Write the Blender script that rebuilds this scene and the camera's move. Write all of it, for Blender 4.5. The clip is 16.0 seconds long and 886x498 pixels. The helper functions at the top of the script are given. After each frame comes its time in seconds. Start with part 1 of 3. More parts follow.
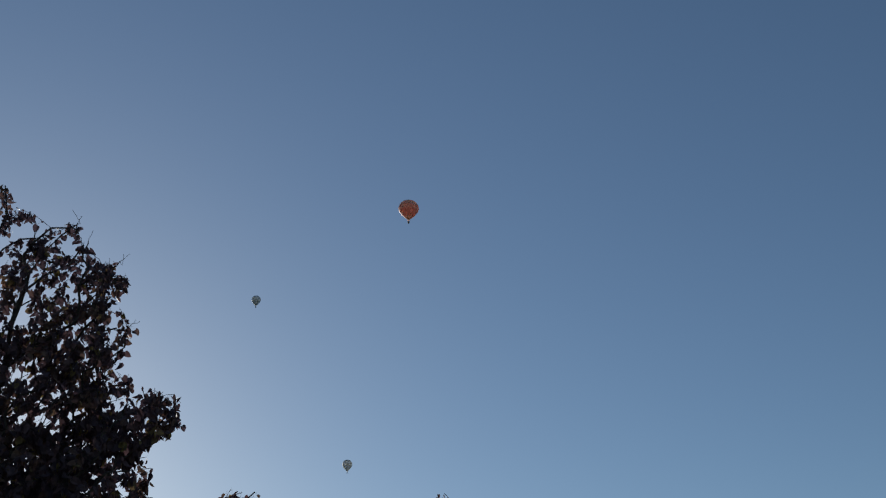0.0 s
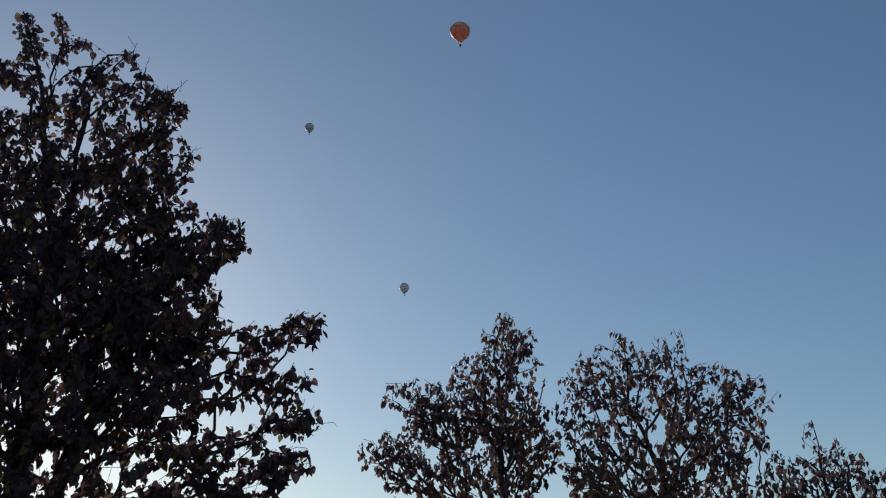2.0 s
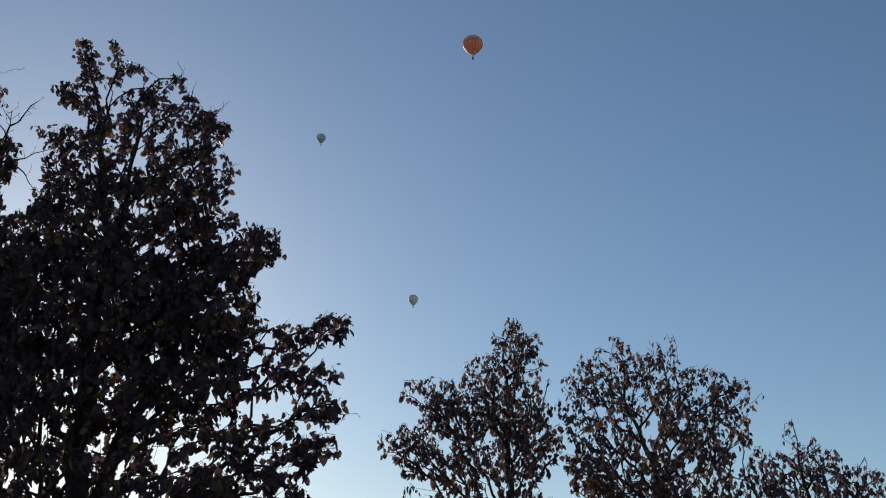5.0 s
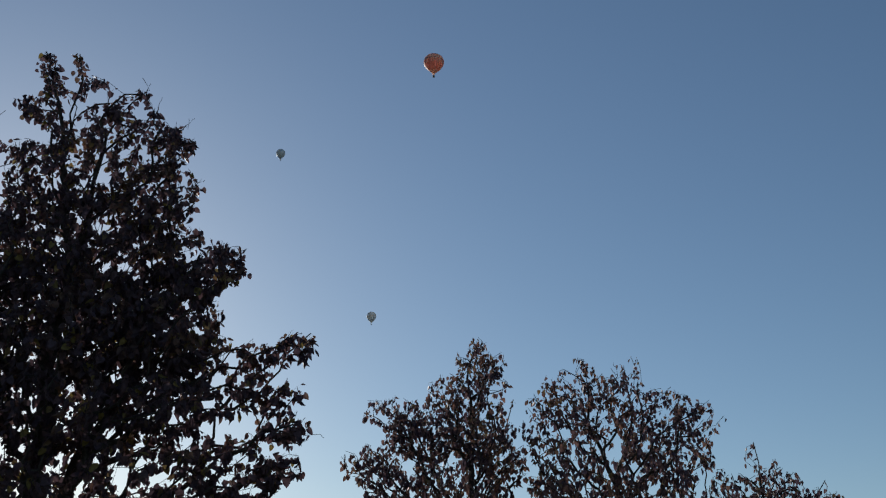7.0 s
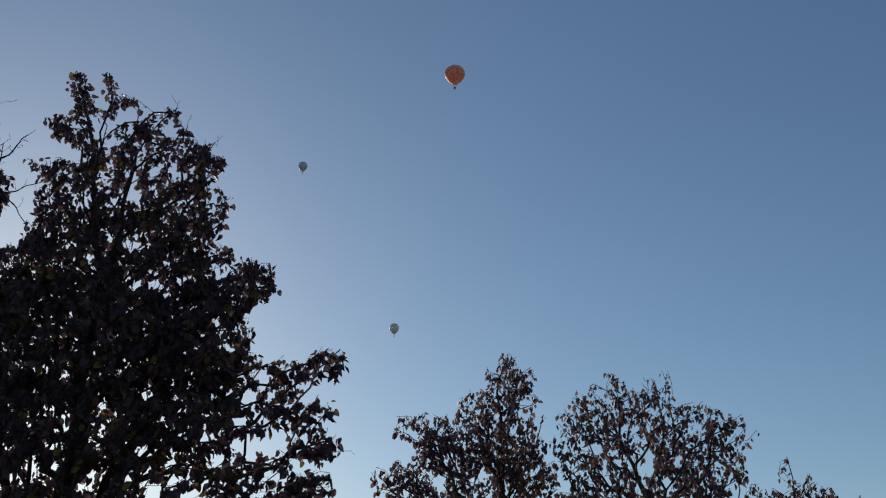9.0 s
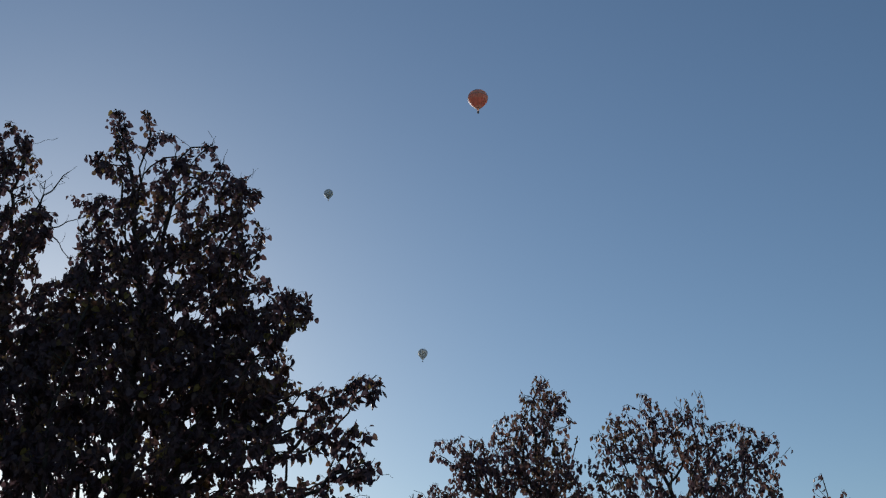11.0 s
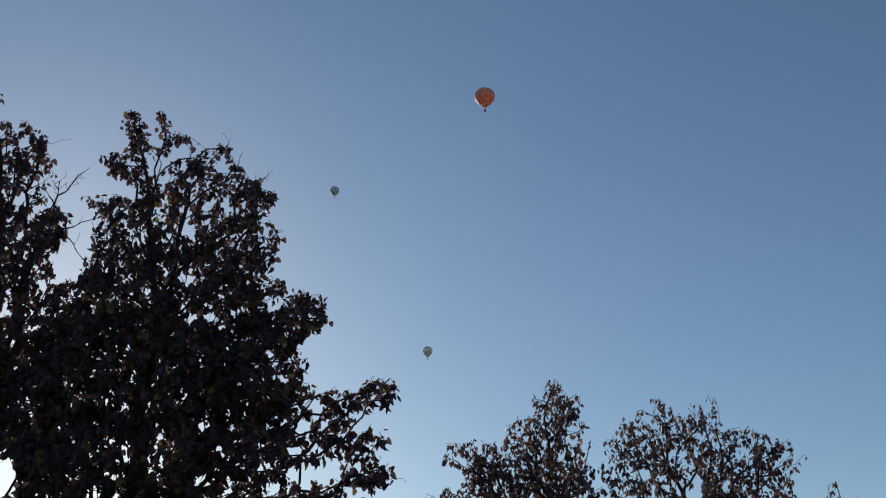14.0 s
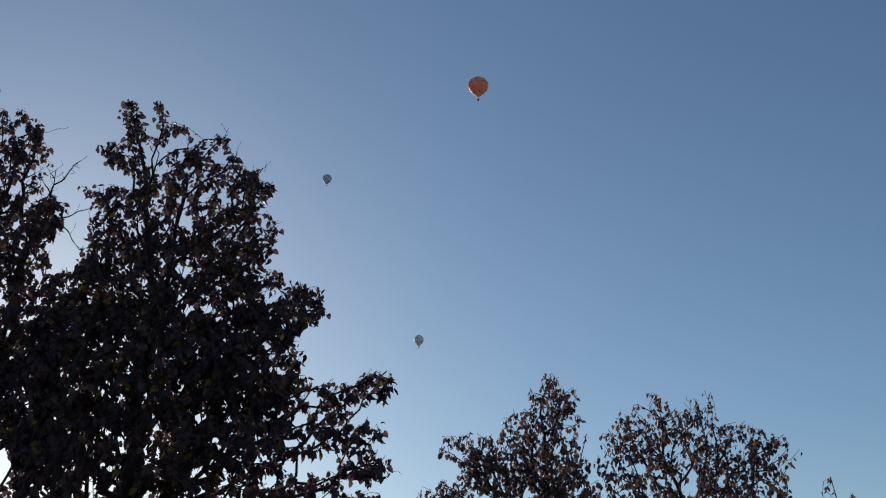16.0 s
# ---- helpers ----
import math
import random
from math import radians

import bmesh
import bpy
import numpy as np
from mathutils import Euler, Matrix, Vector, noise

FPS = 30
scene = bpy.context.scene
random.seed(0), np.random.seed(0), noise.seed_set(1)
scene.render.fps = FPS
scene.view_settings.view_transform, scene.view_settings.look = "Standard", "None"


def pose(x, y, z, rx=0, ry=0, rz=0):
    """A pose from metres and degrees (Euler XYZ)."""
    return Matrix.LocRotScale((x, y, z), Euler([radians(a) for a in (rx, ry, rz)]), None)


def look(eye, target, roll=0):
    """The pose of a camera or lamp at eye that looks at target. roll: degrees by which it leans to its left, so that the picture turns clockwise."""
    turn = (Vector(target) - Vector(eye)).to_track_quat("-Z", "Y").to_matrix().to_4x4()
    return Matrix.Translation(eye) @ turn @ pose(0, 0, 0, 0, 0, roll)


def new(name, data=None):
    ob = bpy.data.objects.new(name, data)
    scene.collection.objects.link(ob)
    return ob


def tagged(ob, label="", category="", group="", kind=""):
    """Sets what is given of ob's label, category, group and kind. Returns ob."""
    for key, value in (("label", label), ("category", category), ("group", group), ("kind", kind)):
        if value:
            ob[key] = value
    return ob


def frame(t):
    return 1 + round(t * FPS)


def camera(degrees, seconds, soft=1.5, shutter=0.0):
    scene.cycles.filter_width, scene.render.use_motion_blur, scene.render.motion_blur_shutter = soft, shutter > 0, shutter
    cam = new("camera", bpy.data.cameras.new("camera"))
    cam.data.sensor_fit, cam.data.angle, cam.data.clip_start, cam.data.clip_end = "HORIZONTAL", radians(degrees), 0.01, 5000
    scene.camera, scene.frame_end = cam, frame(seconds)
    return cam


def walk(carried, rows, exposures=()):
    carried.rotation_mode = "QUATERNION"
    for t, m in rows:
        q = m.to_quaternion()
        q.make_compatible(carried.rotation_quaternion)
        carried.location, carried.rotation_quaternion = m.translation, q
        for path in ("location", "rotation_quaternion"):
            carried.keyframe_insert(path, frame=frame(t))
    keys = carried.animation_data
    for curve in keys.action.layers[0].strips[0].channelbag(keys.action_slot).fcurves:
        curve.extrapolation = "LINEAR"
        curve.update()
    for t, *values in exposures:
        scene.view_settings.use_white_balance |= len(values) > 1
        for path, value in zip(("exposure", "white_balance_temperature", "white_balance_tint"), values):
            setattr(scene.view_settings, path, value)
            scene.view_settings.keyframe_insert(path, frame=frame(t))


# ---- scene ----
cam = camera(43.41, 16.0, soft=1.2)
EYE = 1.6
# seconds, metres from the first standing point, then yaw, pitch and roll in degrees
ROWS = [
    (0, 0.108, 0.835, 0.231, -6.15, 28.80, -0.82),
    (0.3, 0.082, 0.819, 0.219, -6.26, 28.42, -0.77),
    (0.5, 0.096, 0.823, 0.220, -5.97, 27.45, -0.72),
    (0.7, 0.114, 0.826, 0.216, -5.49, 25.63, -0.89),
    (1, 0.097, 0.847, 0.217, -5.04, 23.08, -1.07),
    (1.2, 0.087, 0.849, 0.216, -4.79, 22.74, -1.20),
    (1.5, 0.074, 0.861, 0.228, -4.41, 22.03, -1.10),
    (1.7, 0.096, 0.868, 0.224, -3.69, 20.44, -0.77),
    (2, 0.070, 0.863, 0.219, -3.02, 19.82, -0.48),
    (2.5, 0.055, 0.857, 0.225, -2.09, 19.68, 0.04),
    (3, 0.023, 0.752, 0.178, -0.88, 18.59, -0.05),
    (3.2, -0.001, 0.434, 0.072, -0.55, 18.25, -0.15),
    (3.5, 0.000, 0.254, -0.000, 0.00, 18.00, -0.01),
    (3.7, -0.002, 0.146, -0.021, 0.02, 17.86, 0.14),
    (3.8, -0.005, 0.136, -0.043, -0.38, 18.06, 0.15),
    (4, -0.010, 0.131, -0.075, -1.00, 18.92, 0.16),
    (4.2, -0.007, 0.130, -0.071, -1.43, 19.29, 0.21),
    (4.5, -0.015, 0.127, -0.069, -1.33, 20.01, 0.39),
    (5, -0.012, 0.129, -0.072, -2.50, 20.45, 0.58),
    (5.2, -0.015, 0.127, -0.072, -2.97, 20.55, 0.59),
    (7.5, -0.082, 0.141, -0.032, -4.80, 21.54, 0.39),
    (8, -0.096, 0.141, -0.020, -4.62, 21.67, 0.50),
    (8.5, -0.104, 0.147, -0.015, -4.09, 21.74, 0.59),
    (9, -0.117, 0.150, -0.012, -3.52, 21.94, 0.45),
    (9.2, -0.118, 0.085, -0.030, -3.28, 21.99, 0.22),
    (9.5, -0.131, -0.007, -0.075, -3.04, 22.25, 0.33),
    (9.7, -0.139, -0.015, -0.072, -2.92, 22.25, 0.25),
    (10, -0.147, -0.012, -0.075, -2.65, 22.60, -0.20),
    (12.5, -0.204, -0.004, -0.036, -1.34, 23.36, 0.31),
    (13, -0.217, -0.005, -0.029, -1.45, 23.24, 0.44),
    (13.5, -0.220, -0.006, -0.024, -1.52, 23.17, 0.39),
    (14, -0.237, -0.004, -0.017, -1.72, 23.08, 0.35),
    (14.5, -0.248, -0.005, -0.009, -1.86, 22.95, 0.36),
    (15, -0.260, -0.004, -0.003, -1.96, 22.82, 0.40),
    (15.5, -0.276, -0.001, 0.006, -2.12, 22.69, 0.49),
    (16, -0.282, 0.000, 0.016, -2.17, 22.52, 0.65),
]
EXPOSURES = [(t, stops, 5740, 6.8) for t, stops in ((0.0, -0.15), (1.0, -0.16), (2.0, -0.13), (3.0, -0.02), (3.5, 0.08), (4.5, 0.10), (7.5, -0.09), (10.0, -0.05), (12.5, 0.02), (16.0, 0.02))]
walk(cam, [(t, pose(x, y, EYE + z, 90 + pitch, 0, yaw) @ pose(0, 0, 0, 0, 0, roll)) for t, x, y, z, yaw, pitch, roll in ROWS], EXPOSURES)

# ---- sky and sun ----
SUN_AZIMUTH, SUN_HEIGHT = -19.2, 15.7      # degrees: from straight ahead towards the right, above the horizon
world = bpy.data.worlds.new("clear_sky")
scene.world = world
world.use_nodes = True
wn = world.node_tree
sky = wn.nodes.new("ShaderNodeTexSky")
sky.sky_type, sky.sun_disc = "NISHITA", False
sky.sun_elevation, sky.sun_rotation = radians(SUN_HEIGHT), radians(SUN_AZIMUTH)
sky.altitude, sky.air_density, sky.dust_density, sky.ozone_density = 770, 1.086, 0.47, 1.41
wn.links.new(sky.outputs[0], wn.nodes["Background"].inputs[0])
wn.nodes["Background"].inputs[1].default_value = 0.074

sun = new("sun", bpy.data.lights.new("sun", "SUN"))
sun.data.energy, sun.data.angle, sun.data.color = 4.2, radians(0.53), (1.0, 0.88, 0.74)
toward = Vector((math.sin(radians(SUN_AZIMUTH)) * math.cos(radians(SUN_HEIGHT)), math.cos(radians(SUN_AZIMUTH)) * math.cos(radians(SUN_HEIGHT)), math.sin(radians(SUN_HEIGHT))))
sun.matrix_world = look(toward * 60, (0, 0, 0))


# ---- materials ----
def shader(name):
    m = bpy.data.materials.new(name)
    m.use_nodes = True
    return m, m.node_tree, m.node_tree.nodes["Principled BSDF"]


def ramp(tree, stops):
    r = tree.nodes.new("ShaderNodeValToRGB")
    while len(r.color_ramp.elements) < len(stops):
        r.color_ramp.elements.new(0.5)
    for e, (p, c) in zip(r.color_ramp.elements, stops):
        e.position, e.color = p, (*c, 1)
    return r


def noise_node(tree, scale, detail=4, coord="Object"):
    c, n = tree.nodes.new("ShaderNodeTexCoord"), tree.nodes.new("ShaderNodeTexNoise")
    n.inputs["Scale"].default_value, n.inputs["Detail"].default_value = scale, detail
    tree.links.new(c.outputs[coord], n.inputs["Vector"])
    return n


def bump(tree, bsdf, height, strength, distance):
    b = tree.nodes.new("ShaderNodeBump")
    b.inputs["Strength"].default_value, b.inputs["Distance"].default_value = strength, distance
    tree.links.new(height, b.inputs["Height"])
    tree.links.new(b.outputs[0], bsdf.inputs["Normal"])


def leaf_material(name, dull, warm, share, thin):
    """Autumn leaves: whole sprays have turned while others are still dull, each leaf has a shade of its own, blotches, a waxy face and some light through the blade."""
    m, tree, bsdf = shader(name)
    link = tree.links.new

    def mixed(kind, factor, one, two):
        mix = tree.nodes.new("ShaderNodeMix")
        mix.data_type, mix.blend_type = "RGBA", kind
        if isinstance(factor, float):
            mix.inputs[0].default_value = factor
        else:
            link(factor, mix.inputs[0])
        link(one, mix.inputs[6])
        link(two, mix.inputs[7])
        return mix.outputs[2]

    def drifting(scale, detail):
        n = tree.nodes.new("ShaderNodeTexNoise")
        n.inputs["Scale"].default_value, n.inputs["Detail"].default_value = scale, detail
        link(geo.outputs["Position"], n.inputs["Vector"])
        return n.outputs["Fac"]

    info, geo = tree.nodes.new("ShaderNodeObjectInfo"), tree.nodes.new("ShaderNodeNewGeometry")
    add, frac = tree.nodes.new("ShaderNodeMath"), tree.nodes.new("ShaderNodeMath")
    frac.operation = "FRACT"
    link(info.outputs["Random"], add.inputs[0])
    link(geo.outputs["Random Per Island"], add.inputs[1])
    link(add.outputs[0], frac.inputs[0])
    still, turned = ramp(tree, dull), ramp(tree, warm)
    link(frac.outputs[0], still.inputs[0])
    link(frac.outputs[0], turned.inputs[0])
    sprays = ramp(tree, [(0.62 - share, (0, 0, 0)), (0.74 - share, (1, 1, 1))])
    link(drifting(3.4, 3), sprays.inputs[0])
    hue = mixed("MIX", sprays.outputs[0], still.outputs[0], turned.outputs[0])
    spots = ramp(tree, [(0.35, (0.45, 0.40, 0.36)), (0.62, (1, 1, 1))])
    link(drifting(45, 3), spots.inputs[0])
    colour = mixed("MULTIPLY", 0.6, hue, spots.outputs[0])
    link(colour, bsdf.inputs["Base Color"])
    bsdf.inputs["Roughness"].default_value, bsdf.inputs["Specular IOR Level"].default_value = 0.62, 0.25
    bump(tree, bsdf, drifting(160, 2), 0.4, 0.002)
    trans, both = tree.nodes.new("ShaderNodeBsdfTranslucent"), tree.nodes.new("ShaderNodeMixShader")
    both.inputs[0].default_value = thin
    link(colour, trans.inputs[0])
    link(bsdf.outputs[0], both.inputs[1])
    link(trans.outputs[0], both.inputs[2])
    link(both.outputs[0], tree.nodes["Material Output"].inputs[0])
    return m


# dull tones hold leaf colour plus purple lens flare and veil put in
LEAF_DARK = leaf_material("leaf_dark_olive", [(0.0, (0.080, 0.055, 0.073)), (0.5, (0.109, 0.074, 0.091)), (0.93, (0.139, 0.083, 0.091)), (0.985, (0.243, 0.183, 0.061))],
                          [(0.0, (0.130, 0.083, 0.069)), (0.5, (0.210, 0.132, 0.083)), (0.85, (0.239, 0.120, 0.095)), (0.97, (0.329, 0.241, 0.087))], 0.08, 0.35)
LEAF_RUST = leaf_material("leaf_rust", [(0.0, (0.088, 0.063, 0.090)), (0.45, (0.134, 0.090, 0.113)), (0.8, (0.194, 0.123, 0.132)), (0.97, (0.212, 0.136, 0.118))],
                          [(0.0, (0.157, 0.096, 0.086)), (0.45, (0.217, 0.123, 0.098)), (0.8, (0.264, 0.142, 0.108)), (0.96, (0.225, 0.171, 0.088))], 0.16, 0.35)


def bark_material():
    m, tree, bsdf = shader("bark")
    n = noise_node(tree, 30, 6)
    c = ramp(tree, [(0.3, (0.02, 0.016, 0.014)), (0.55, (0.05, 0.04, 0.034)), (0.75, (0.09, 0.075, 0.065))])
    tree.links.new(n.outputs["Fac"], c.inputs[0])
    tree.links.new(c.outputs[0], bsdf.inputs["Base Color"])
    bsdf.inputs["Roughness"].default_value = 0.9
    bump(tree, bsdf, noise_node(tree, 55, 5).outputs["Fac"], 0.6, 0.01)
    return m


BARK = bark_material()


def grass_material():
    m, tree, bsdf = shader("grass_ground")
    wide, fine = noise_node(tree, 0.15, 5), noise_node(tree, 12, 6)
    a = ramp(tree, [(0.3, (0.08, 0.10, 0.035)), (0.7, (0.19, 0.16, 0.08))])
    b = ramp(tree, [(0.3, (0.5, 0.5, 0.45)), (0.7, (1, 1, 1))])
    tree.links.new(wide.outputs["Fac"], a.inputs[0])
    tree.links.new(fine.outputs["Fac"], b.inputs[0])
    mix = tree.nodes.new("ShaderNodeMix")
    mix.data_type, mix.blend_type = "RGBA", "MULTIPLY"
    mix.inputs[0].default_value = 1
    tree.links.new(a.outputs[0], mix.inputs[6])
    tree.links.new(b.outputs[0], mix.inputs[7])
    tree.links.new(mix.outputs[2], bsdf.inputs["Base Color"])
    bsdf.inputs["Roughness"].default_value = 0.95
    bump(tree, bsdf, fine.outputs["Fac"], 0.8, 0.05)
    return m


def fabric(name, colour, thin=0.35, dirt=0.25):
    """Coated balloon cloth: faintly mottled, a soft sheen, light through it."""
    m, tree, bsdf = shader(name)
    n = noise_node(tree, 0.35, 4)
    c = ramp(tree, [(0.3, tuple(v * (1 - dirt) for v in colour)), (0.7, colour)])
    tree.links.new(n.outputs["Fac"], c.inputs[0])
    tree.links.new(c.outputs[0], bsdf.inputs["Base Color"])
    bsdf.inputs["Roughness"].default_value, bsdf.inputs["Specular IOR Level"].default_value = 0.55, 0.5
    trans, both = tree.nodes.new("ShaderNodeBsdfTranslucent"), tree.nodes.new("ShaderNodeMixShader")
    both.inputs[0].default_value = thin
    tree.links.new(c.outputs[0], trans.inputs[0])
    tree.links.new(bsdf.outputs[0], both.inputs[1])
    tree.links.new(trans.outputs[0], both.inputs[2])
    tree.links.new(both.outputs[0], tree.nodes["Material Output"].inputs[0])
    return m


def plain(name, colour, rough, metal=0.0, grain=20):
    m, tree, bsdf = shader(name)
    n = noise_node(tree, grain, 4)
    c = ramp(tree, [(0.3, tuple(v * 0.7 for v in colour)), (0.7, colour)])
    tree.links.new(n.outputs["Fac"], c.inputs[0])
    tree.links.new(c.outputs[0], bsdf.inputs["Base Color"])
    bsdf.inputs["Roughness"].default_value, bsdf.inputs["Metallic"].default_value = rough, metal
    return m


WICKER = plain("wicker", (0.16, 0.09, 0.045), 0.8, grain=8)
STEEL = plain("burner_steel", (0.45, 0.45, 0.46), 0.35, 1.0)


# ---- mesh helpers ----
def mesh_from(name, verts, faces, material, smooth=True):
    me = bpy.data.meshes.new(name)
    me.from_pydata(verts, [], faces)
    me.materials.append(material)
    me.polygons.foreach_set("use_smooth", [smooth] * len(me.polygons))
    me.update()
    return me


def part(name, me, parent, label="", kind=""):
    ob = new(name, me)
    ob.parent = parent
    return tagged(ob, label, kind=kind)


# ---- ground ----
def build_ground():
    """One sheet to the horizon, finely cut and slightly uneven near the trees."""
    rings = [0, 1, 2, 3, 4.5, 6, 8, 10, 13, 17, 24, 40, 80, 200, 600, 1800, 4800]
    n, verts, faces = 48, [(0, 6, 0.0)], []
    for r in rings[1:]:
        for k in range(n):
            a = 2 * math.pi * k / n
            x, y = r * math.cos(a), 6 + r * math.sin(a)
            near = max(0.0, 1 - r / 30)
            verts.append((x, y, 0.06 * near * noise.noise((x * 0.35, y * 0.35, 0))))
    for k in range(n):
        faces.append((0, 1 + k, 1 + (k + 1) % n))
    for i in range(len(rings) - 2):
        a, b = 1 + i * n, 1 + (i + 1) * n
        for k in range(n):
            faces.append((a + k, b + k, b + (k + 1) % n, a + (k + 1) % n))
    ob = new("ground", mesh_from("ground", verts, faces, grass_material()))
    tagged(ob, "short worn green and straw-coloured grass ground", "ground", kind="structure")


build_ground()


# ---- trees ----
def leaf_shape(fold, curl, wide, skew):
    """A broad heart-shaped blade with a short tip, on its stalk: folded along the midrib and curled, 1 long."""
    rim = [(0.08, 0.17), (0.03, 0.32), (0.16, 0.46), (0.40, 0.49), (0.66, 0.36), (0.86, 0.16)]
    mid = [0.12, 0.24, 0.42, 0.64, 0.84]

    def at(y, x):
        lift = abs(x) * math.sin(fold) - curl * (y - 0.2) ** 2
        return (x * wide * math.cos(fold) + skew * y * y, y, lift)

    verts = [at(y, 0) for y in mid] + [at(0.98, 0)]
    faces = []
    for side in (-1, 1):
        k = len(verts)
        verts += [at(y, side * x) for y, x in rim]
        strip = [(0, k, k + 1), (0, k + 1, k + 2, 1), (1, k + 2, k + 3, 2), (2, k + 3, k + 4, 3), (3, k + 4, k + 5, 4), (4, k + 5, 5)]
        faces += [tuple(reversed(f)) if side > 0 else f for f in strip]
    k = len(verts)
    verts += [(-0.012, 0.12, 0), (0.012, 0.12, 0), (0.01, -0.5, 0.05), (-0.01, -0.5, 0.05)]
    faces.append((k, k + 1, k + 2, k + 3))
    return np.array(verts), faces


LEAVES = [leaf_shape(0.30, 0.18, 0.88, 0.05), leaf_shape(0.65, 0.30, 0.86, -0.06), leaf_shape(0.12, 0.08, 0.94, 0.08), leaf_shape(0.95, 0.45, 0.84, 0.0), leaf_shape(0.45, -0.2, 0.90, -0.1)]


def tube(points, radii, sides):
    """A bent, tapering tube along the points."""
    p = np.array(points)
    way = np.gradient(p, axis=0)
    way /= np.linalg.norm(way, axis=1)[:, None] + 1e-9
    ref = np.array((0.31, 0.92, 0.22))
    a = np.cross(way, ref)
    a /= np.linalg.norm(a, axis=1)[:, None] + 1e-9
    b = np.cross(way, a)
    ang = np.arange(sides) * 2 * math.pi / sides
    ring = a[:, None] * np.cos(ang)[None, :, None] + b[:, None] * np.sin(ang)[None, :, None]
    verts = (p[:, None] + ring * np.array(radii)[:, None, None]).reshape(-1, 3)
    faces = []
    for i in range(len(p) - 1):
        for k in range(sides):
            faces.append((i * sides + k, i * sides + (k + 1) % sides, (i + 1) * sides + (k + 1) % sides, (i + 1) * sides + k))
    faces.append(tuple(range((len(p) - 1) * sides, len(p) * sides)))
    return verts, faces


def sample_crown(rng, lobes, x0, y0, half, n):
    """Well-spread points within a union of rounded lobes that fit the camera's view. Depth runs along the sight lines
    so the outline holds. The crown is deep in the middle, shallow at its rim and top; some points stray out as sprigs.
    """
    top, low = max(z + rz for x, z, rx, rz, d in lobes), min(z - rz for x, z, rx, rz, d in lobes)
    viewpoint = np.array((0.0, 0.1, EYE))           # about where the camera stands; depth is scaled out from here
    deep = []
    for x, z, rx, rz, d in lobes:
        room = math.sqrt(max(0.0, half ** 2 - (x - x0) ** 2)) * (1 - 0.75 * max(0.0, (z - low) / (top - low)) ** 1.5)
        deep.append(max(0.4 * (rx + rz), 0.8 * room))
    size = np.array([(rx + 0.05) * (rz + 0.05) * ry ** 0.6 * d for (x, z, rx, rz, d), ry in zip(lobes, deep)])
    share = np.maximum(5, n * size / size.sum()).astype(int)
    out = []
    for (x, z, rx, rz, d), ry, m in zip(lobes, deep, share):
        k = 5 * m
        v = rng.normal(size=(k, 3))
        v /= np.linalg.norm(v, axis=1)[:, None]
        v *= rng.random((k, 1)) ** (1 / 2.8)
        stray = rng.random(k) < 0.035
        v[stray] *= 1 + rng.uniform(0.02, 0.11, (stray.sum(), 1)) / max(rx, rz)
        q = np.array((x, y0, z)) + v * (rx, 0, rz)
        q = viewpoint + (q - viewpoint) * (1 + v[:, 1:2] * ry / y0)
        # one point to a cell, with the cells as wide as the number asks for
        small, large = 0.005, 0.8
        for _ in range(14):
            cell = 0.5 * (small + large)
            keep = np.unique(np.floor(q / cell).astype(int), axis=0, return_index=True)[1]
            small, large = (cell, large) if len(keep) > m else (small, cell)
        out.append(q[keep])
    return np.concatenate(out)


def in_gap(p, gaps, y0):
    """Which of the points lie in a gap cut along the camera's sight lines to fit its view: place across, height,
    half-width, half-height at its middle.
    """
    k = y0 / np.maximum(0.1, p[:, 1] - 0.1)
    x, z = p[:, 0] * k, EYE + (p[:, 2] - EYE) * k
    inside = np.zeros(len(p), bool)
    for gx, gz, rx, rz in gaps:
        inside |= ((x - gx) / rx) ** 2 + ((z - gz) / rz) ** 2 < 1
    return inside


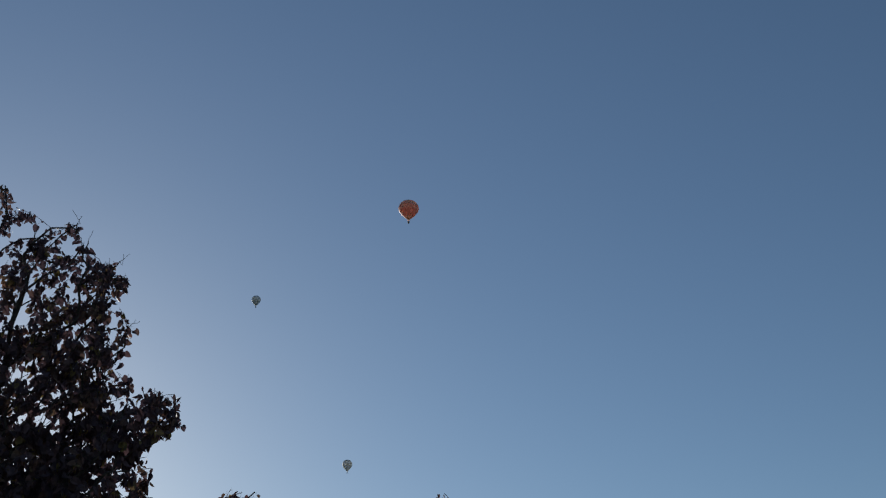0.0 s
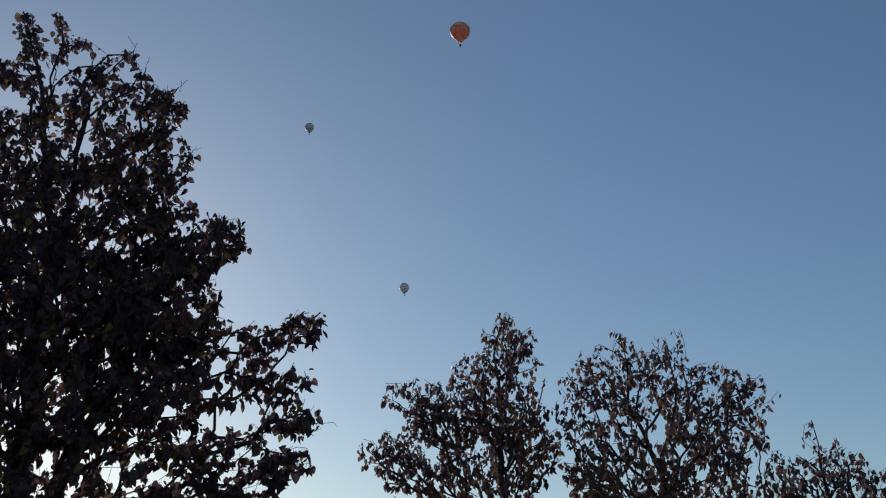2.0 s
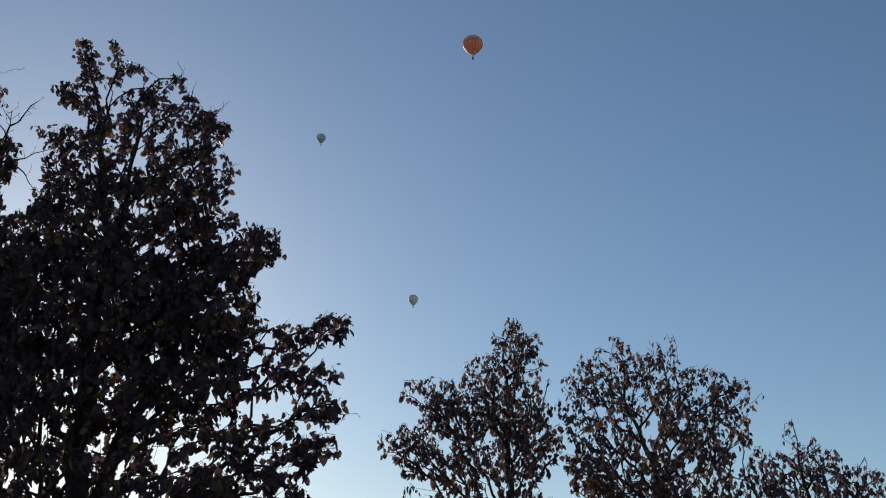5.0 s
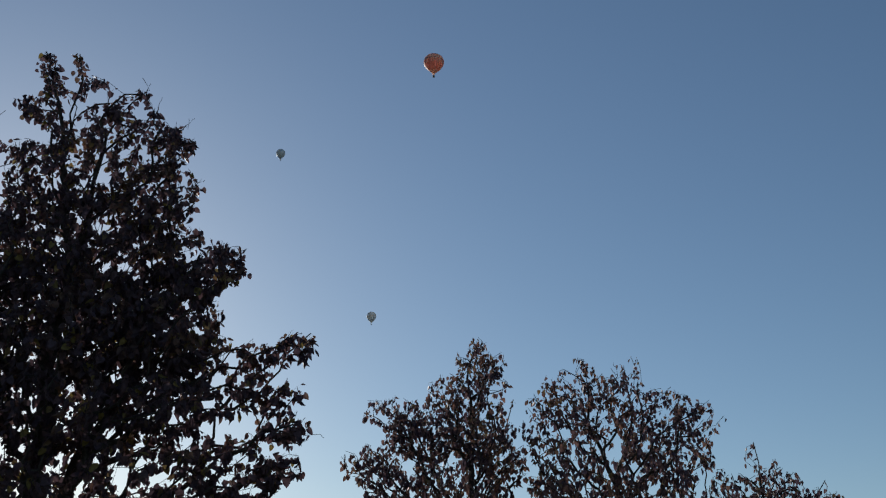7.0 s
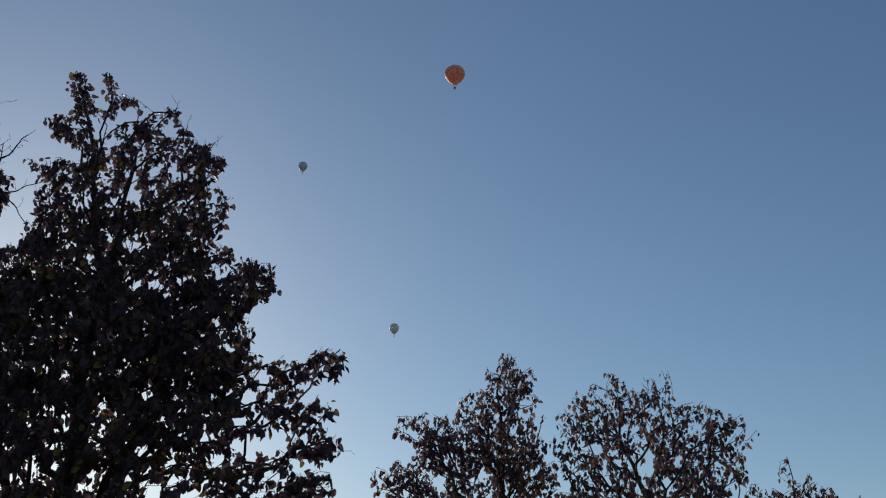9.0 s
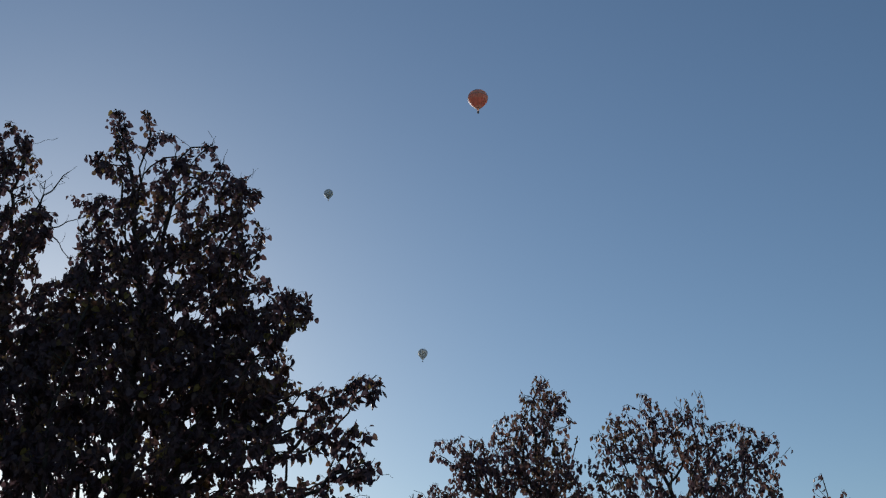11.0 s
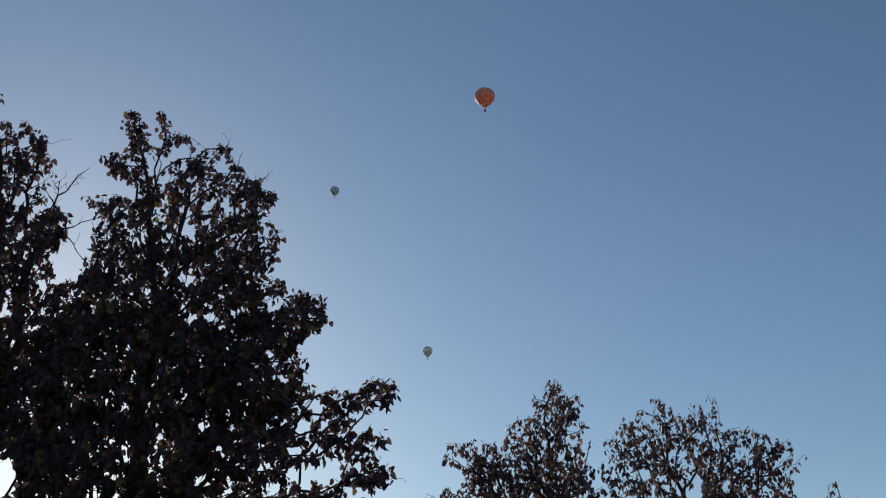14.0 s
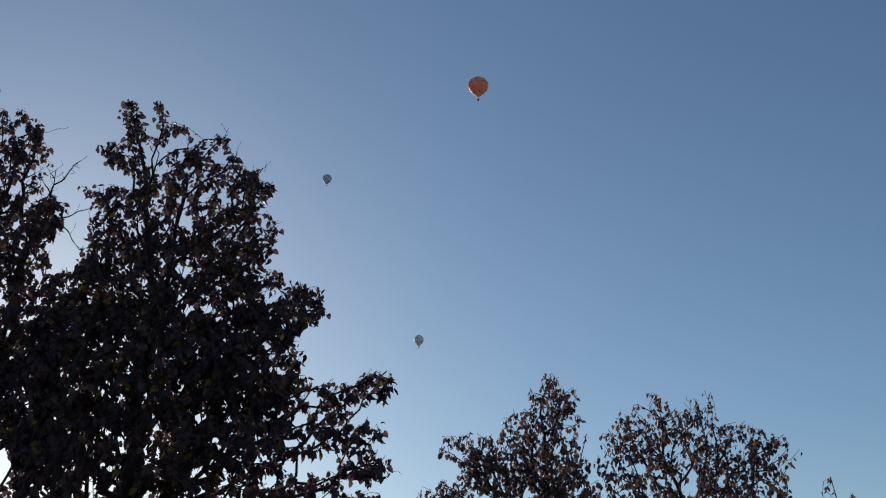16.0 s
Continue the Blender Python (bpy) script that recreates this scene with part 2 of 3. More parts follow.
def grow(rng, base, limbs, targets, balance, shoots_bare=()):
    """A branching from the ground through the main limbs to every target: each joins where the way from the root stays short."""
    pos, parent, length, floor = [np.array(base, float)], [-1], [0.0], {}

    def run(start, to, step, sway=1.0):
        a = pos[start].copy()
        gap = np.linalg.norm(to - a)
        n = max(1, int(gap / step))
        bend = (rng.normal(size=3) * gap * 0.06 + np.array((0, 0, -0.05 * gap))) * sway
        last, made = start, []
        for i in range(1, n + 1):
            s = i / n
            q = a + (to - a) * s + bend * 4 * s * (1 - s) + (rng.normal(size=3) * step * 0.09 if i < n else 0)
            pos.append(q)
            parent.append(last)
            length.append(length[last] + np.linalg.norm(q - pos[last]))
            last = len(pos) - 1
            made.append(last)
        return made

    for poly in limbs:
        first = np.array(poly[0])
        if len(pos) == 1:
            at = run(0, first, 0.15)[-1]
        else:
            away = np.linalg.norm(np.array(pos) - first, axis=1)
            if away.min() > 0.1:
                away = np.linalg.norm(np.array(pos) - first + np.array([0, 0, 0.25]), axis=1)
            at = int(np.argmin(away))
            if np.linalg.norm(pos[at] - first) > 0.05:
                at = run(at, first, 0.12)[-1]
        path = []
        for q in poly[1:]:
            path += run(at, np.array(q), 0.12)
            at = path[-1]
        for k, i in enumerate(path):
            floor[i] = min(1.0, 0.14 * len(path) * 0.12 / 0.2) * (1 - k / len(path))
    left = np.array(targets)
    near, cost = np.zeros(len(left), int), np.full(len(left), 1e9)

    def offer(ids):
        for i in ids:
            c = np.linalg.norm(left - pos[i], axis=1) + balance * length[i] + 0.7 * np.maximum(0, pos[i][2] - left[:, 2])
            better = c < cost
            cost[better], near[better] = c[better], i

    offer([i for i in range(len(pos)) if pos[i][2] > 2.2])
    ends = []
    for _ in range(len(left)):
        j = int(np.argmin(cost))
        made = run(int(near[j]), left[j].copy(), 0.09)
        ends.append(made[-1])
        cost[j] = 1e12
        left[j] = (1e6, 1e6, 1e6)
        offer(made)
        cost[left[:, 0] > 1e5] = 1e12
    dry = set()
    for poly in shoots_bare:
        at = int(np.argmin(np.linalg.norm(np.array(pos) - np.array(poly[0]), axis=1)))
        for q in poly:
            made = run(at, np.array(q), 0.04, 0.3)
            dry.update(made)
            at = made[-1]
            spur = made[int(rng.integers(len(made)))]
            side = rng.normal(size=3) * 0.035 + (np.array(q) - np.array(poly[0])) * 0.1 + (0, 0, 0.03)
            dry.update(run(spur, pos[spur] + side, 0.025))
    return np.array(pos), np.array(parent), ends, dry, floor


def build_tree(name, label, seed, base, limbs, crown, half, twigs, leaves, leaf_size, material, trunk_radius, bare=0.05, droop=0.8, shoots_bare=(), gaps=(), slim=1.0):
    rng = np.random.default_rng(seed)
    tree = tagged(new(name), label, "tree", "trees along the path")
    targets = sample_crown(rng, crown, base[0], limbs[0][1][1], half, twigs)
    middle = limbs[0][1][1]
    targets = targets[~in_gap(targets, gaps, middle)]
    pos, parent, ends, dry, floor = grow(rng, base, limbs, targets, 0.35, shoots_bare)
    n = len(pos)
    kids = [[] for _ in range(n)]
    for i in range(1, n):
        kids[parent[i]].append(i)
    load = np.zeros(n)
    for i in range(n - 1, -1, -1):
        load[i] = max(1.0, sum(load[k] for k in kids[i]))
    radius = 0.0017 + (trunk_radius - 0.0017) * ((load - 1) / (load[0] - 1)) ** 0.48
    for i, s in floor.items():
        radius[i] = max(radius[i], 0.003 + 0.2 * trunk_radius * s)
    reach = np.zeros(n)
    for i in range(n - 1, 0, -1):
        reach[parent[i]] = max(reach[parent[i]], reach[i] + np.linalg.norm(pos[i] - pos[parent[i]]))
    for i in dry:
        radius[i] = min(radius[i], 0.0026 + 0.012 * reach[i])
    # strands: from a fork outwards, always along the heaviest branch
    strands, todo = [], [(0, -1)]
    while todo:
        i, root = todo.pop()
        line = [root, i] if root >= 0 else [i]
        while kids[line[-1]]:
            heavy = max(kids[line[-1]], key=lambda k: load[k])
            todo += [(k, line[-1]) for k in kids[line[-1]] if k != heavy]
            line.append(heavy)
        strands.append(line)
    strands.sort(key=lambda s: -radius[s[min(1, len(s) - 1)]])
    verts, faces, count, limbs_made = [], [], 0, 0
    for k, line in enumerate(strands):
        r = radius[line].copy()
        if k:
            r[0] = r[1]
        thick = r[0]
        if len(line) < 2:
            continue
        if k == 0:
            r[:6] *= np.linspace(1.5, 1.0, 6)[:len(r[:6])]
        v, f = tube(pos[line], r, 10 if thick > 0.03 else 6 if thick > 0.01 else 4)
        if k == 0:
            part("trunk", mesh_from("trunk", v.tolist(), f, BARK), tree)
        elif limbs_made < 24 and thick > 0.011:
            limbs_made += 1
            part("limb", mesh_from("limb", v.tolist(), f, BARK), tree)
        else:
            verts.append(v)
            faces += [tuple(i + count for i in q) for q in f]
            count += len(v)
    part("twig_growth", mesh_from("twig_growth", np.concatenate(verts).tolist(), faces, BARK), tree, "thin dark twigs", "stuff")
    # leaves along the thin wood, none on the bare shoots
    thin = np.where((radius < 0.0075) & (pos[:, 2] > 2.0))[0]
    shoots = set(dry)
    for e in ends:
        if rng.random() < bare:
            i = e
            for _ in range(5):
                shoots.add(int(i))
                i = parent[i]
                if i < 0:
                    break
    thin = np.array([i for i in thin if int(i) not in shoots])
    tips = np.array([e for e in ends if int(e) not in shoots] + 2 * [i for i, s in floor.items() if s < 0.22])       # every living shoot ends in a leaf
    pick = np.concatenate([tips, np.resize(rng.permutation(thin), max(0, leaves - len(tips)))])[:leaves]
    stalk = rng.normal(size=(leaves, 3))
    stalk[:, 2] = -abs(stalk[:, 2]) * 0.5
    stalk /= np.linalg.norm(stalk, axis=1)[:, None]
    along = rng.normal(size=(leaves, 3)) * 0.45 + stalk * 0.4 + np.array((0, 0, -droop))
    along /= np.linalg.norm(along, axis=1)[:, None]
    side = np.cross(along, rng.normal(size=(leaves, 3)))
    side /= np.linalg.norm(side, axis=1)[:, None]
    up = np.cross(side, along)
    side *= slim
    size = leaf_size * np.clip(rng.normal(1.0, 0.22, leaves), 0.5, 1.5)
    high = (pos[pick, 2] - pos[thin, 2].min()) / np.ptp(pos[thin, 2])
    size *= 1.26 - 0.44 * high
    slide = rng.random((leaves, 1))
    slide[:len(tips)] = 1.0
    at = pos[pick] * slide + pos[parent[pick]] * (1 - slide) + rng.normal(size=(leaves, 3)) * 0.007 + along * (size * 0.5)[:, None]
    # leaves that would close a gap in the camera's view are dropped
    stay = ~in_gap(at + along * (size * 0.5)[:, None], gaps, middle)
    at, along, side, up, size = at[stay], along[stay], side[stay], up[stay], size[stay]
    leaves = len(at)
    kind = rng.integers(0, len(LEAVES), leaves)
    first = np.argsort(at[:, 1] + 0.6 * rng.random(leaves))[:300]       # the 300 on the near side are parts
    single = np.zeros(leaves, bool)
    single[first] = True
    shared = [mesh_from("leaf", s.tolist(), f, material) for s, f in LEAVES]
    for i in first:
        ob = part("leaf", shared[kind[i]], tree)
        m = np.identity(4)
        m[:3, 0], m[:3, 1], m[:3, 2], m[:3, 3] = side[i] * size[i], along[i] * size[i], up[i] * size[i], at[i]
        ob.matrix_basis = Matrix(m.tolist())
    verts, loops, sizes, count = [], [], [], 0
    for k, (shape, f) in enumerate(LEAVES):
        ids = np.where((kind == k) & ~single)[0]
        turn = np.stack([side[ids], along[ids], up[ids]], 1) * size[ids][:, None, None]
        v = np.einsum("va,nab->nvb", shape, turn) + at[ids][:, None]
        flat = np.array([i for q in f for i in q])
        loops.append((flat[None] + (count + np.arange(len(ids)) * len(shape))[:, None]).ravel())
        sizes.append(np.tile([len(q) for q in f], len(ids)))
        verts.append(v.reshape(-1, 3))
        count += len(ids) * len(shape)
    verts, loops, sizes = np.concatenate(verts), np.concatenate(loops), np.concatenate(sizes)
    me = bpy.data.meshes.new("foliage")
    me.vertices.add(len(verts))
    me.vertices.foreach_set("co", verts.ravel())
    me.loops.add(len(loops))
    me.loops.foreach_set("vertex_index", loops.astype(np.int32))
    me.polygons.add(len(sizes))
    me.polygons.foreach_set("loop_start", (np.cumsum(sizes) - sizes).astype(np.int32))
    me.polygons.foreach_set("use_smooth", np.ones(len(sizes), bool))
    me.materials.append(material)
    me.update(calc_edges=True)
    me.validate()
    part("foliage", me, tree, "dense hanging autumn leaves", "stuff")
    return tree


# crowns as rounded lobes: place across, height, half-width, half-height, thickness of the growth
# gaps are placed to fit the camera's view, not grown
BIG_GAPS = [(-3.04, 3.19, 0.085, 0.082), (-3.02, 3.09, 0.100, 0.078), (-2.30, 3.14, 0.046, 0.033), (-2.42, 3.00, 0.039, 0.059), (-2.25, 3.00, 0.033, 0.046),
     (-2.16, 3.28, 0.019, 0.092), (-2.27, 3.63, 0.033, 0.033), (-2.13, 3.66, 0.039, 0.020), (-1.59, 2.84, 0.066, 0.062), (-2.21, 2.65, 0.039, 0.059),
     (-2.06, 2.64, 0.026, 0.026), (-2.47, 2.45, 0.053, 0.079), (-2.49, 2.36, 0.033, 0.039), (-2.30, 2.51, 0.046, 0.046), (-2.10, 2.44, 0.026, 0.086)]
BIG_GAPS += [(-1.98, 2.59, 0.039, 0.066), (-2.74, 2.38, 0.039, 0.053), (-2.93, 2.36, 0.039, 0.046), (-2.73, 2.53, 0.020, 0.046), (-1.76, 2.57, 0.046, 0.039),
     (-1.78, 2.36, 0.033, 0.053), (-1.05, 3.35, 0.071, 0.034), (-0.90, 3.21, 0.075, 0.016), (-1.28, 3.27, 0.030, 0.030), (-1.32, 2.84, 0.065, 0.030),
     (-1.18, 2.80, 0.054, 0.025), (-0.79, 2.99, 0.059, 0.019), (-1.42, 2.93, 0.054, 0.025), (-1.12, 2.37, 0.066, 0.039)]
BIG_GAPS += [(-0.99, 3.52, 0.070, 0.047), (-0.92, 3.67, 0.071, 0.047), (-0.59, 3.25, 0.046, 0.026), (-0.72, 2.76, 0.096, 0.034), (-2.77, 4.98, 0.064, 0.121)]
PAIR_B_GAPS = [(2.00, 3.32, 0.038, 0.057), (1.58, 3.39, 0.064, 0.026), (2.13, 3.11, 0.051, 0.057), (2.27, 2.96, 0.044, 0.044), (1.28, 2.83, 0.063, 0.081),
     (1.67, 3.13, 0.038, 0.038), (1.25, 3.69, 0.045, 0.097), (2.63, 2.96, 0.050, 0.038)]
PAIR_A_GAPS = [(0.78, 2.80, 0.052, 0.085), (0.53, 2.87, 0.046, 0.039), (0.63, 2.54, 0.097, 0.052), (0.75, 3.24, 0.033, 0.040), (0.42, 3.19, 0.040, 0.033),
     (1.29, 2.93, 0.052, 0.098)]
EDGE_BARE = [
    [(-3.20, 8.40, 5.25), (-3.20, 8.40, 5.38), (-3.19, 8.40, 5.54), (-3.18, 8.40, 5.64), (-3.18, 8.40, 5.72), (-3.13, 8.40, 5.77)],
    [(-3.18, 8.40, 5.64), (-3.22, 8.40, 5.69), (-3.25, 8.40, 5.73)],
    [(-3.17, 8.40, 5.59), (-3.12, 8.40, 5.62), (-3.08, 8.40, 5.69), (-3.04, 8.40, 5.77), (-2.94, 8.40, 5.86)],
    [(-3.06, 8.40, 5.73), (-3.02, 8.40, 5.70)],
    [(-3.29, 8.40, 5.35), (-3.25, 8.40, 5.42), (-3.20, 8.40, 5.51)],
    [(-3.20, 8.40, 5.51), (-3.25, 8.40, 5.58), (-3.32, 8.40, 5.67)]]
EDGE_BARE += [
    [(-3.07, 8.40, 5.29), (-3.02, 8.40, 5.30), (-2.95, 8.40, 5.35), (-2.81, 8.40, 5.40)],
    [(-3.09, 8.40, 5.24), (-2.99, 8.40, 5.15), (-2.89, 8.40, 5.01)],
    [(-3.54, 8.40, 6.01), (-3.42, 8.40, 6.06), (-3.29, 8.40, 6.07), (-3.21, 8.40, 6.11)]]
BIG_BARE = [
    [(-1.59, 7.60, 5.39), (-1.61, 7.60, 5.49), (-1.62, 7.60, 5.55)],
    [(-1.59, 7.60, 5.44), (-1.57, 7.60, 5.51), (-1.57, 7.60, 5.55)],
    [(-1.99, 7.80, 5.63), (-1.98, 7.80, 5.71), (-2.01, 7.80, 5.80)],
    [(-1.43, 7.90, 5.50), (-1.41, 7.90, 5.54), (-1.39, 7.90, 5.51)],
    [(-1.34, 8.00, 5.01), (-1.31, 8.00, 5.08), (-1.31, 8.00, 5.11)]]
BIG_BARE += [
    [(-1.69, 7.70, 5.66), (-1.69, 7.70, 5.71), (-1.67, 7.70, 5.72)],
    [(-0.54, 8.30, 3.30), (-0.39, 8.30, 3.25), (-0.28, 8.30, 3.26)],
    [(-0.56, 8.30, 3.34), (-0.48, 8.30, 3.23), (-0.41, 8.30, 3.17)]]
PAIR_B_BARE = [
    [(1.71, 8.50, 3.74), (1.69, 8.50, 3.81), (1.68, 8.50, 3.85)],
    [(2.00, 8.60, 3.78), (2.04, 8.60, 3.85), (2.03, 8.60, 3.92)]]
BIG_CROWN = ([(-0.50, 2.94, 0.14, 0.09, 1), (-0.66, 2.85, 0.12, 0.09, 0.7), (-1.12, 3.02, 0.25, 0.12, 0.5), (-2.44, 5.89, 0.08, 0.13, 0.8),
     (-2.37, 5.73, 0.09, 0.14, 0.8), (-2.53, 5.56, 0.09, 0.10, 0.8), (-2.40, 5.52, 0.10, 0.13, 0.6), (-2.20, 5.92, 0.04, 0.12, 0.3),
     (-2.07, 5.78, 0.11, 0.07, 0.5), (-2.19, 5.63, 0.08, 0.15, 0.25), (-2.27, 5.34, 0.13, 0.14, 0.7), (-2.53, 5.19, 0.13, 0.09, 0.8),
     (-2.49, 4.97, 0.17, 0.14, 0.5), (-1.94, 5.43, 0.23, 0.19, 0.55), (-1.86, 5.55, 0.11, 0.09, 0.5), (-1.74, 5.67, 0.08, 0.06, 0.5)]
    + [(-1.69, 5.38, 0.17, 0.14, 0.5), (-1.59, 5.47, 0.06, 0.10, 0.3), (-1.47, 5.21, 0.18, 0.19, 0.65), (-1.44, 5.40, 0.07, 0.10, 0.5),
     (-1.31, 5.30, 0.08, 0.07, 0.5), (-2.05, 5.03, 0.47, 0.31, 0.7), (-1.53, 4.87, 0.31, 0.32, 0.75), (-2.52, 4.77, 0.17, 0.17, 0.5),
     (-2.04, 4.50, 0.71, 0.45, 1.08), (-1.24, 4.34, 0.37, 0.25, 1.1), (-0.98, 4.42, 0.09, 0.09, 1.0), (-2.14, 3.90, 0.79, 0.47, 1.25), (-1.41, 3.91, 0.41, 0.38, 1.2),
     (-2.63, 4.32, 0.27, 0.37, 0.8), (-0.73, 3.66, 0.24, 0.13, 1.1), (-0.46, 3.78, 0.14, 0.10, 1.3), (-0.90, 3.40, 0.34, 0.19, 0.6)]
    + [(-0.59, 3.44, 0.20, 0.14, 0.8), (-0.52, 3.19, 0.20, 0.10, 1.2), (-1.07, 3.64, 0.26, 0.19, 0.9), (-0.83, 2.92, 0.33, 0.22, 0.75),
     (-1.05, 2.60, 0.44, 0.26, 0.85), (-0.71, 2.66, 0.15, 0.16, 1.1), (-1.79, 2.72, 0.74, 0.44, 0.5), (-2.60, 2.90, 0.59, 0.56, 0.5),
     (-2.15, 2.13, 0.98, 0.43, 0.3), (-1.12, 2.13, 0.57, 0.28, 0.6), (-2.15, 3.32, 0.85, 0.33, 0.75), (-1.37, 3.37, 0.42, 0.27, 0.8),
     (-2.78, 3.64, 0.34, 0.48, 0.75)])
BIG_LIMBS = [
    [(-2.16, 7.70, 2.24), (-2.08, 7.70, 2.57), (-2.09, 7.70, 3.21), (-2.09, 7.75, 4.08), (-2.17, 7.70, 4.62), (-2.22, 7.70, 4.98), (-2.33, 7.70, 5.60), (-2.47, 7.70, 6.01)],
    [(-2.53, 7.55, 2.26), (-2.54, 7.40, 2.63), (-2.52, 7.30, 3.43), (-2.39, 7.40, 4.38)],
    [(-2.51, 7.60, 2.34), (-2.52, 7.80, 2.60), (-2.46, 7.90, 3.18), (-2.41, 7.90, 3.92)],
    [(-2.07, 7.80, 2.36), (-1.94, 7.90, 2.79), (-1.76, 8.00, 3.28), (-1.60, 8.10, 3.98), (-1.51, 8.00, 4.88)],
    [(-1.74, 8.00, 2.96), (-1.44, 8.20, 3.16), (-1.23, 8.20, 3.27), (-0.99, 8.30, 3.46), (-0.83, 8.30, 3.66), (-0.52, 8.30, 3.90), (-0.39, 8.30, 4.03)]]
BIG_LIMBS += [
    [(-1.46, 8.20, 3.12), (-1.32, 8.20, 3.06), (-1.03, 8.20, 3.14), (-0.76, 8.30, 3.21), (-0.48, 8.30, 3.19)],
    [(-0.91, 8.20, 3.14), (-0.72, 8.30, 3.07), (-0.50, 8.30, 3.03)],
    [(-2.08, 7.70, 4.07), (-1.97, 7.60, 4.89), (-1.98, 7.60, 5.39), (-1.83, 7.60, 5.62)],
    [(-2.23, 7.70, 5.49), (-2.17, 7.70, 5.78), (-2.22, 7.70, 6.00)],
    [(-1.85, 7.60, 5.43), (-1.76, 7.60, 5.56), (-1.67, 7.60, 5.65)]]
BIG_LIMBS += [
    [(-1.97, 7.60, 4.93), (-1.67, 7.60, 5.34), (-1.60, 7.60, 5.50)],
    [(-1.60, 8.10, 3.98), (-1.28, 8.10, 4.29), (-1.08, 8.10, 4.46)]]
EDGE_CROWN = ([(-3.83, 6.26, 0.18, 0.22, 1), (-3.50, 5.91, 0.26, 0.23, 1), (-3.30, 5.77, 0.16, 0.16, 0.8), (-3.53, 5.51, 0.37, 0.30, 1.1),
     (-3.08, 5.22, 0.16, 0.19, 0.7), (-3.40, 4.97, 0.45, 0.38, 1.2), (-3.24, 4.27, 0.48, 0.50, 1.2), (-3.18, 3.57, 0.48, 0.49, 0.85),
     (-4.03, 5.55, 0.46, 0.55, 1), (-3.92, 4.72, 0.55, 0.63, 1), (-3.80, 3.82, 0.65, 0.67, 1), (-3.36, 2.82, 0.62, 0.55, 0.58)])
EDGE_LIMBS = [
    [(-3.29, 8.10, 2.27), (-3.32, 8.10, 3.47), (-3.45, 8.10, 4.79), (-3.62, 8.10, 5.94), (-3.69, 8.10, 6.35)],
    [(-3.32, 8.10, 3.47), (-3.25, 8.30, 4.31), (-3.20, 8.40, 5.20)]]
PAIR_A_CROWN = ([(0.93, 4.11, 0.08, 0.11, 0.5), (1.07, 4.01, 0.10, 0.14, 0.7), (0.91, 3.95, 0.19, 0.20, 0.9), (0.72, 3.77, 0.19, 0.15, 0.8),
     (1.05, 3.83, 0.14, 0.21, 0.8), (0.26, 3.59, 0.25, 0.12, 0.7), (0.37, 3.44, 0.19, 0.17, 0.9), (0.54, 3.46, 0.32, 0.24, 1),
     (0.89, 3.46, 0.34, 0.29, 1.1), (0.05, 3.19, 0.18, 0.13, 0.9), (0.29, 3.10, 0.32, 0.24, 1), (0.77, 3.02, 0.41, 0.33, 0.85),
     (1.15, 3.19, 0.20, 0.28, 0.9), (0.41, 2.63, 0.36, 0.26, 0.48), (0.93, 2.59, 0.40, 0.28, 0.52), (0.13, 2.59, 0.13, 0.09, 0.8)]
    + [(0.62, 2.21, 0.48, 0.27, 0.3)])
PAIR_A_LIMBS = [
    [(0.89, 8.85, 2.33), (0.92, 8.85, 2.84), (0.89, 8.85, 3.21), (0.86, 8.85, 3.86), (0.93, 8.85, 4.11)],
    [(0.89, 8.85, 3.65), (1.02, 8.95, 3.90), (1.09, 8.95, 4.07)],
    [(0.89, 8.85, 2.56), (0.75, 9.05, 2.92), (0.58, 9.05, 3.22), (0.48, 9.05, 3.43), (0.30, 9.05, 3.69)],
    [(0.83, 8.85, 2.41), (0.66, 8.65, 2.59), (0.51, 8.65, 2.75), (0.20, 8.65, 3.16)],
    [(0.92, 8.85, 2.93), (1.15, 8.95, 3.39), (1.25, 8.95, 3.72)]]
PAIR_A_LIMBS += [
    [(0.64, 8.65, 2.64), (0.45, 8.65, 2.58), (0.13, 8.65, 2.54)]]
PAIR_B_CROWN = ([(1.56, 3.74, 0.17, 0.13, 0.8), (1.76, 3.83, 0.11, 0.14, 0.7), (2.10, 3.83, 0.13, 0.14, 0.9), (1.95, 3.74, 0.15, 0.13, 0.8),
     (2.16, 3.39, 0.21, 0.21, 0.8), (1.41, 3.60, 0.14, 0.15, 0.7), (1.78, 3.55, 0.38, 0.18, 0.9), (2.34, 3.59, 0.30, 0.16, 0.9),
     (2.61, 3.53, 0.18, 0.18, 0.9), (1.43, 3.34, 0.22, 0.23, 0.8), (1.72, 3.26, 0.21, 0.21, 0.8), (2.38, 3.25, 0.37, 0.23, 1.1),
     (1.74, 2.95, 0.46, 0.27, 1), (2.26, 2.91, 0.41, 0.27, 1), (1.45, 2.87, 0.22, 0.22, 0.8), (1.92, 2.54, 0.57, 0.29, 0.6)]
    + [(1.38, 2.46, 0.25, 0.17, 0.6), (1.86, 2.16, 0.63, 0.26, 0.35)])
